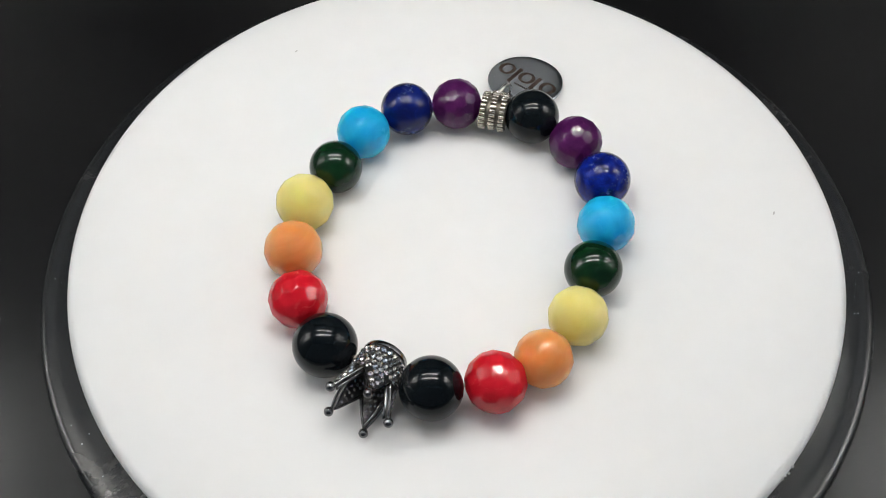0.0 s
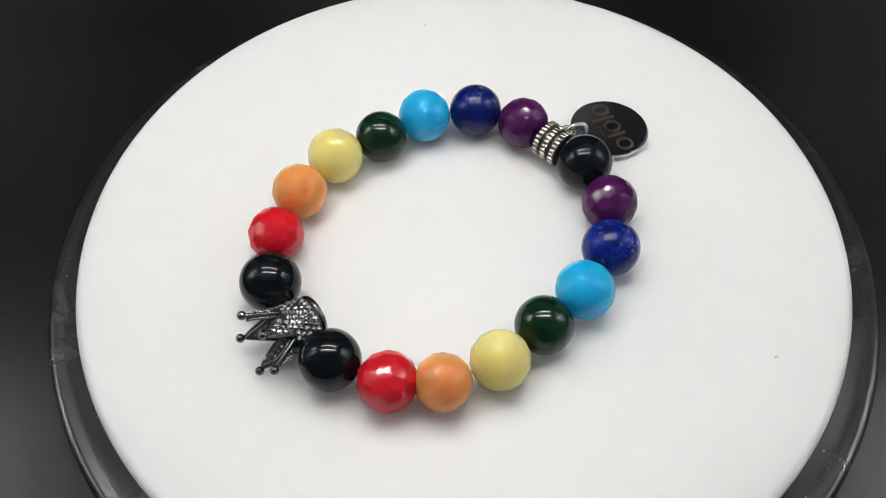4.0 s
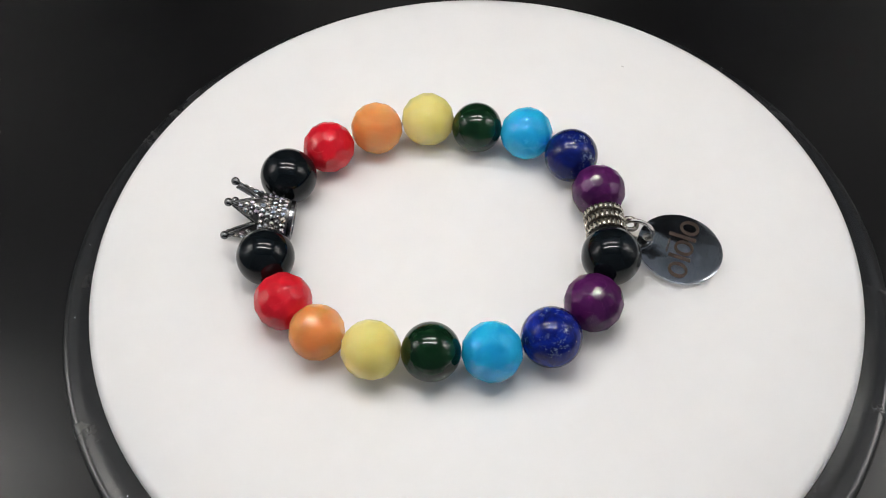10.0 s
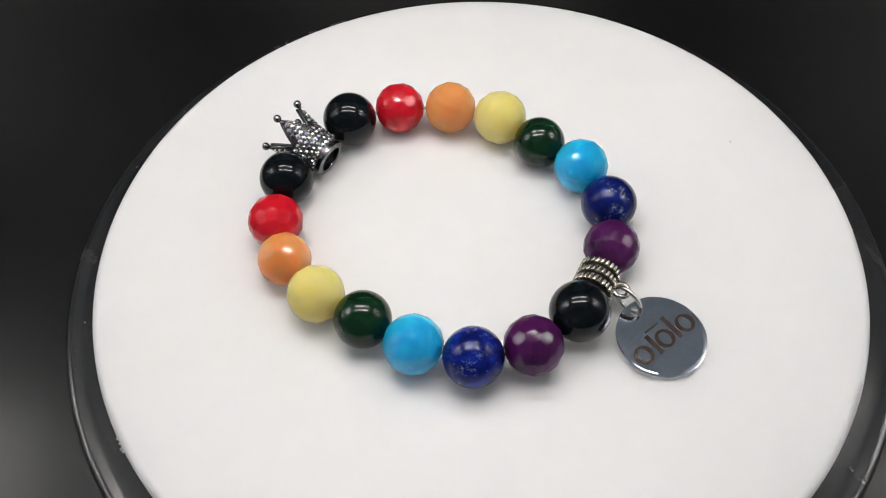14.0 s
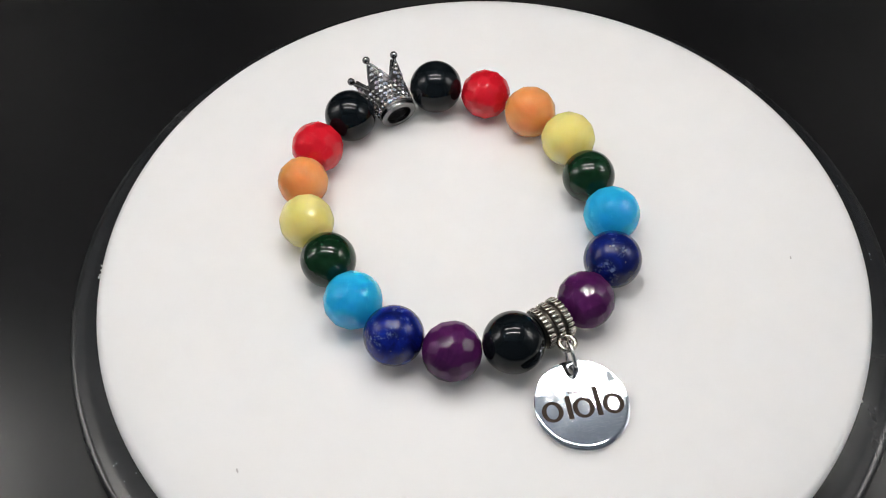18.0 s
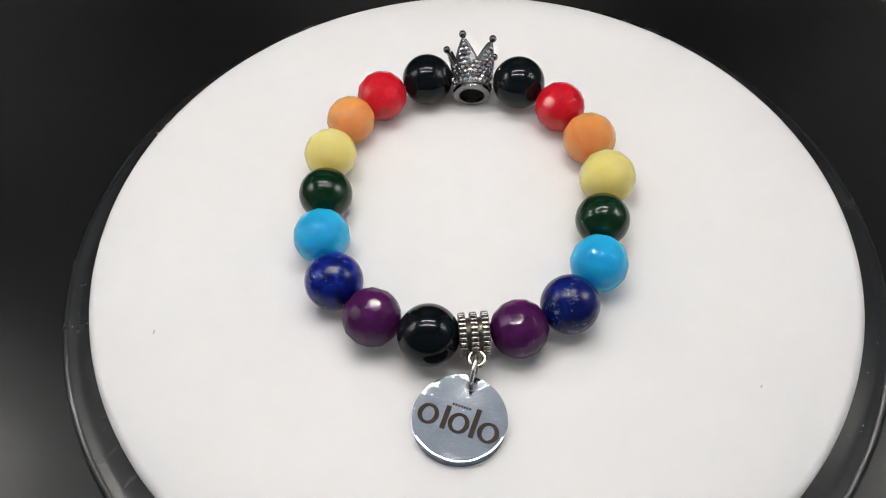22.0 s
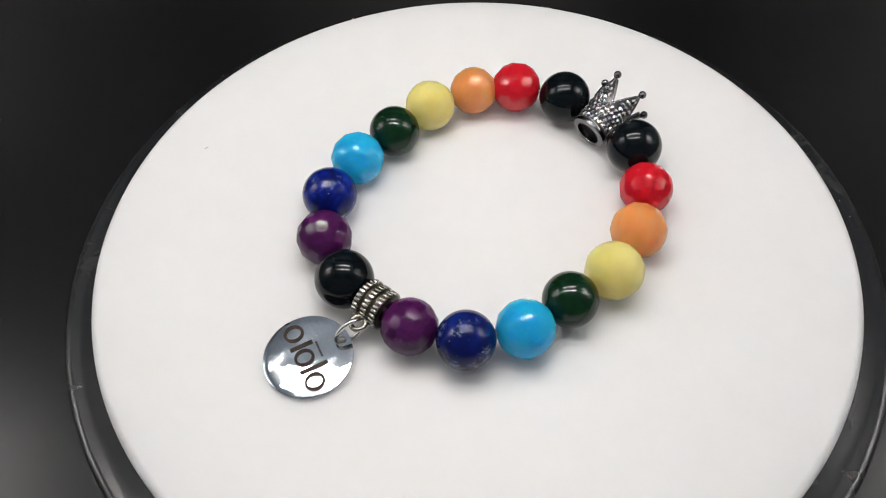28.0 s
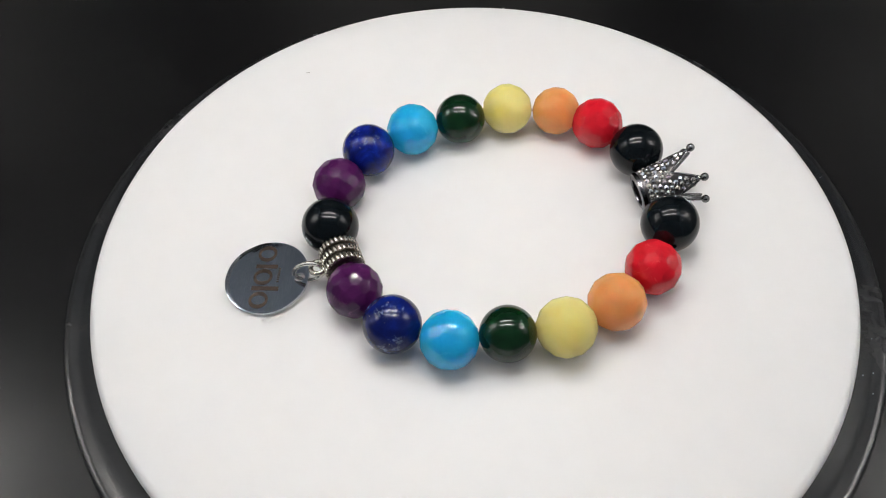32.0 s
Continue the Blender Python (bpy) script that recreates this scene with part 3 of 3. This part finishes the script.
# ---- crown charm ----
def make_crown(thing):
    axis = (CROWN_TOP - CROWN_BASE).normalized()
    length = (CROWN_TOP - CROWN_BASE).length
    m = basis(CROWN_BASE * MM, axis, (0, 0, 1))
    # the first point of the crown leans towards the top ball nearest to the last black bead
    tip = m.inverted() @ (Vector((-12.09, -41.36, 11.3)) * MM)
    phase = math.atan2(tip.y, tip.x)
    points, valley, r0, r1 = 5, 5.9, 3.55, 5.35

    def radius(s):
        return r0 + 0.55 * (s / 6.3) ** 1.0 + (max(0.0, s - 5.0) / (length - 5.0)) ** 1.3 * (r1 - r0 - 0.95)

    def height(a):
        u = ((a - phase) / (2 * math.pi) * points) % 1.0
        u = abs(u - 0.5) * 2
        return valley + (length - 0.5 - valley) * u ** 1.05

    cols, rws = 160, 12
    bm = bmesh.new()
    out, inn = [], []
    for c in range(cols):
        a = phase + 2 * math.pi * c / cols
        h = height(a)
        o_col, i_col = [], []
        for k in range(rws + 1):
            s = h * k / rws
            for rad, col in ((radius(s), o_col), (radius(s) - 0.95, i_col)):
                col.append(bm.verts.new((rad * math.cos(a) * MM, rad * math.sin(a) * MM, s * MM)))
        out.append(o_col)
        inn.append(i_col)
    for c in range(cols):
        d = (c + 1) % cols
        for k in range(rws):
            bm.faces.new((out[c][k], out[d][k], out[d][k + 1], out[c][k + 1]))
            bm.faces.new((inn[d][k], inn[c][k], inn[c][k + 1], inn[d][k + 1]))
        bm.faces.new((out[d][0], out[c][0], inn[c][0], inn[d][0]))
        bm.faces.new((out[c][-1], out[d][-1], inn[d][-1], inn[c][-1]))
    bmesh.ops.recalc_face_normals(bm, faces=bm.faces)
    crown = part("crown_charm", smooth(bm, 40), GUNMETAL_DARK, thing, "dark gunmetal crown charm paved with clear crystals", m)
    # polished foot ring
    prof = [(2.55, -0.25), (2.6, -0.45), (3.3, -0.5), (3.75, -0.35), (3.85, 0.0), (3.75, 0.45), (3.5, 0.55), (2.65, 0.5), (2.55, 0.2)]
    part("foot_ring", smooth(lathe([(a * MM, z * MM) for a, z in prof], 64, True), 50), GUNMETAL, crown, "polished dark metal ring")
    # raised edge along the points
    for inset in (0.12, 0.85):
        line = []
        for c in range(cols):
            a = phase + 2 * math.pi * c / cols
            h = height(a) + 0.02
            rad = radius(h) - inset
            line.append(Vector((rad * math.cos(a), rad * math.sin(a), h)) * MM)
        part("edge_trim", smooth(tube(bmesh.new(), line, 0.24 * MM, 8, True)), GUNMETAL, crown, "polished dark metal edging")
    for k in range(points):
        a = phase + 2 * math.pi * k / points
        bm = bmesh.new()
        tip = Vector(((r1 + 0.1) * math.cos(a), (r1 + 0.1) * math.sin(a), length))
        low = Vector(((radius(8.6) - 0.2) * math.cos(a), (radius(8.6) - 0.2) * math.sin(a), 8.6))
        tube(bm, [low * MM, tip * MM], 0.34 * MM, 8)
        ball(bm, tip * MM, 0.78 * MM, 18, 12)
        part("crown_ball", smooth(bm), GUNMETAL, crown, "round ball on a crown point")
    # crystals and the little claws between them
    gem = lathe([(0.0, -0.25 * MM), (0.47 * MM, 0.0), (0.46 * MM, 0.05 * MM), (0.36 * MM, 0.2 * MM), (0.2 * MM, 0.31 * MM), (0.0, 0.33 * MM)], 8, wobble=lambda i, j: 1.0 + (0.14 if (i + j) % 2 else -0.07))
    gem_mesh = None
    claws = bmesh.new()
    row, s = 0, 1.35
    while s < length - 1.0:
        rad = radius(s)
        count = int(2 * math.pi * rad / 1.04)
        if s > valley - 0.6:
            spots = []
            for k in range(points):
                for q in (0, 1, -1, 2, -2, 3, -3):
                    a = phase + 2 * math.pi * k / points + q * 1.04 / rad + (0.52 / rad if row % 2 else 0)
                    spots.append(a)
        else:
            spots = [phase + 2 * math.pi * (k + 0.5 * (row % 2)) / count for k in range(count)]
        for a in spots:
            margin = min(height(a - 0.55 / rad), height(a + 0.55 / rad))
            if s > margin - 0.6:
                continue
            slope = math.atan2(radius(s + 0.2) - radius(s - 0.2), 0.4)
            nrm = Vector((math.cos(a) * math.cos(slope), math.sin(a) * math.cos(slope), -math.sin(slope)))
            at = Vector((rad * math.cos(a), rad * math.sin(a), s)) * MM
            gm = basis(at + nrm * 0.06 * MM, nrm + 0.22 * Vector((random.uniform(-1, 1), random.uniform(-1, 1), random.uniform(-1, 1))), (0, 0, 1)) @ pose(0, 0, 0, 0, 0, random.uniform(0, 45)) @ Matrix.Scale(random.uniform(0.86, 1.08), 4)
            if gem_mesh is None:
                first = part("crystal", gem, CRYSTAL, crown, "", gm)
                gem_mesh = first.data
            else:
                o = new("crystal", gem_mesh)
                o.parent, o.matrix_basis = crown, gm
            # smaller crystals on the inner wall stand in for glints in the setting holes
            if row > 1:
                o = new("crystal", gem_mesh)
                o.parent = crown
                o.matrix_basis = basis(Vector(((rad - 0.93) * math.cos(a), (rad - 0.93) * math.sin(a), s)) * MM, -nrm, (0, 0, 1)) @ Matrix.Scale(0.55, 4)
            for q in range(4):
                b = a + (0.52 / rad) * (1 if q % 2 else -1)
                z = s + (0.4 if q < 2 else -0.4)
                rr = radius(z) + 0.1
                ball(claws, Vector((rr * math.cos(b), rr * math.sin(b), z)) * MM, 0.12 * MM, 6, 4)
        s += 0.97
        row += 1
    tagged(part("claws", smooth(claws), GUNMETAL, crown, "tiny dark metal claws round the crystals"), kind="stuff")


# ---- bail, jump ring and pendant ----
LOOP_AT = Vector((9.4, 27.3, 4.3))
DISC_AT = Vector((15.18, 35.16, 1.30))
DISC_R = 7.78


def make_bail(thing):
    along = Vector((0.95 - 15.62, 24.64 - 20.94, 0)).normalized()
    m = basis(BAIL_AT * MM, along, (0, 0, 1))
    prof = [(2.0, -2.55), (2.75, -2.55), (2.8, 0.0), (2.75, 2.55), (2.0, 2.55)]
    bail = part("bail", smooth(lathe([(a * MM, z * MM) for a, z in prof], 64, True), 35), BAIL_DARK, thing, "antiqued silver tube bead with three toothed rings", m)
    teeth, tooth_mesh = 25, None
    for z0 in (-1.92, 0.0, 1.92):
        prof = [(2.7, z0 - 0.6), (3.15, z0 - 0.6), (3.28, z0 - 0.5), (3.3, z0), (3.28, z0 + 0.5), (3.15, z0 + 0.6), (2.7, z0 + 0.6)]
        ring = part("toothed_ring", smooth(lathe([(a * MM, z * MM) for a, z in prof], 72, True), 50), BAIL_DARK, bail, "darkened silver ring")
        for k in range(teeth):
            a = 2 * math.pi * (k + random.uniform(-0.07, 0.07)) / teeth
            tm = basis(Vector((3.4 * math.cos(a) * MM, 3.4 * math.sin(a) * MM, z0 * MM)), (math.cos(a), math.sin(a), 0), (0, 0, 1)) @ pose(0, 0, 0, 0, 0, random.uniform(-3, 3))
            if tooth_mesh is None:
                bm = bmesh.new()
                box(bm, 1.24 * MM, 0.64 * MM, 0.62 * MM, (0, 0, 0), 0.2 * MM)
                tooth_mesh = part("tooth", smooth(bm), BAIL_SILVER, ring, "", tm).data
            else:
                o = new("tooth", tooth_mesh)
                o.parent, o.matrix_basis = ring, tm
    # fixed loop
    inv = m.inverted()
    bm = bmesh.new()
    c = LOOP_AT * MM
    out = (LOOP_AT - BAIL_AT).normalized()
    side = along
    pts = [inv @ (c + (out * math.cos(a) + side * math.sin(a)) * 1.3 * MM) for a in [2 * math.pi * k / 36 for k in range(36)]]
    tube(bm, pts, 0.46 * MM, 10, True)
    part("loop", smooth(bm), BAIL_SILVER, bail, "small silver loop")


def make_pendant(thing):
    tilt, az = radians(3.8), radians(71.6)
    nrm = Vector((math.sin(tilt) * math.cos(az), math.sin(tilt) * math.sin(az), math.cos(tilt)))
    hole = Vector((11.36, 30.37, 2.2))
    up = (hole - DISC_AT)
    up = (up - nrm * up.dot(nrm)).normalized()
    right = up.cross(nrm)
    m = Matrix((right, up, nrm)).transposed().to_4x4()
    m.translation = DISC_AT * MM
    hy, hr = 6.1, 0.95
    steps, rings, thick = 192, 26, 0.68

    def dent(x, y):
        return 0.09 * noise.noise(Vector((x * 0.16 + 3.1, y * 0.16, 0.4))) - 0.004 * (x * x + y * y) / DISC_R + 0.014 * noise.noise(Vector((x * 0.5, y * 0.5, 5.0)))

    bm = bmesh.new()
    top, low = [], []
    for k in range(rings + 1):
        u = k / rings
        a_ring, b_ring = [], []
        for j in range(steps):
            a = 2 * math.pi * j / steps
            wob = 1 + 0.004 * math.sin(5 * a + 1) * math.sin(3 * a) + 0.0022 * math.sin(13 * a) * math.sin(2 * a + 0.5)
            e = Vector((math.cos(a), math.sin(a)))
            p = (Vector((0, hy)) + e * hr).lerp(e * DISC_R * wob, u)
            z = dent(p.x, p.y)
            if k == rings:
                z -= 0.09
            elif k == rings - 1:
                p = (Vector((0, hy)) + e * hr).lerp(e * DISC_R * wob, 1 - 0.018)
            a_ring.append(bm.verts.new((p.x * MM, p.y * MM, z * MM)))
            b_ring.append(bm.verts.new((p.x * MM, p.y * MM, (z - thick + (0.2 if k == rings else 0)) * MM)))
        top.append(a_ring)
        low.append(b_ring)
    for k in range(rings):
        for j in range(steps):
            i = (j + 1) % steps
            bm.faces.new((top[k][j], top[k + 1][j], top[k + 1][i], top[k][i]))
            bm.faces.new((low[k][i], low[k + 1][i], low[k + 1][j], low[k][j]))
    for j in range(steps):
        i = (j + 1) % steps
        bm.faces.new((top[-1][j], low[-1][j], low[-1][i], top[-1][i]))
        bm.faces.new((top[0][i], low[0][i], low[0][j], top[0][j]))
    bmesh.ops.recalc_face_normals(bm, faces=bm.faces)
    disc = part("pendant", smooth(bm, 35), PENDANT, thing, "round polished silver tag with dark etched marks", m)

    def mark(name, pts_pairs, closed):
        """A thin etched band between an outer and an inner outline, following the tag's surface."""
        bm = bmesh.new()
        thick_sheet(bm, [[(x * MM, y * MM, (dent(x, y) + 0.035) * MM) for x, y in line] for line in pts_pairs], Vector((0, 0, -0.06 * MM)), closed)
        part(name, bm, ENGRAVED, disc, "dark brown etched mark")

    def ring_mark(cx, cy, outer, inner):
        def turned(rx, ry):
            return [(cx + rx * math.cos(2 * math.pi * k / 48), cy + ry * math.sin(2 * math.pi * k / 48)) for k in range(48)]

        mark("etched_ring", [turned(outer + (inner - outer) * q / 3, outer + (inner + 0.28 - outer) * q / 3) for q in range(4)], True)

    def bar_mark(x0, x1, y0, y1):
        mark("etched_bar", [[(x0 + (x1 - x0) * q / 3, y0 + (y1 - y0) * k / 8) for k in range(9)] for q in range(4)], False)

    ring_mark(-5.05, -0.72, 1.76, 0.98)
    bar_mark(-2.65, -1.8, -2.4, 1.65)
    ring_mark(0.1, -0.7, 1.76, 0.98)
    bar_mark(2.15, 3.0, -2.4, 2.6)
    ring_mark(5.05, -0.7, 1.76, 0.98)
    for k in range(7):
        bar_mark(-1.9 + 0.47 * k, -1.6 + 0.47 * k, 1.95, 2.35)
    # jump ring between loop and tag
    hole_w = m @ Vector((0, hy * MM, -0.4 * MM))
    a0, b0 = LOOP_AT * MM, hole_w
    c = (a0 + b0) / 2 + Vector((0, 0, 0.25 * MM))
    d = (b0 - a0).normalized()
    u = (Vector((0, 0, 1)) - d * d.z).normalized()
    half = (b0 - a0).length / 2 + 0.45 * MM
    pts = [c + d * half * math.cos(a) + u * half * 0.85 * math.sin(a) for a in [2 * math.pi * k / 48 for k in range(48)]]
    part("jump_ring", smooth(tube(bmesh.new(), pts, 0.41 * MM, 10, True)), WIRE_SILVER, thing, "plain silver wire jump ring")


bracelet = make_bracelet()


# ---- movement ----
TURNS = [(0, 0.00), (1.5, -10.84), (3, -21.69), (6, -43.40), (9, -65.16), (11, -79.70), (13, -94.29), (16.5, -119.88),
         (19, -138.21), (21, -152.89), (23, -167.60), (25.5, -186.00), (28, -204.40), (30, -219.12), (32, -233.84)]


def motions():
    """The platter and what lies on it turn about the spindle."""
    for thing in (turntable, bracelet):
        walk(thing, [(t, pose(0, 0, 0, 0, 0, a)) for t, a in TURNS])


motions()
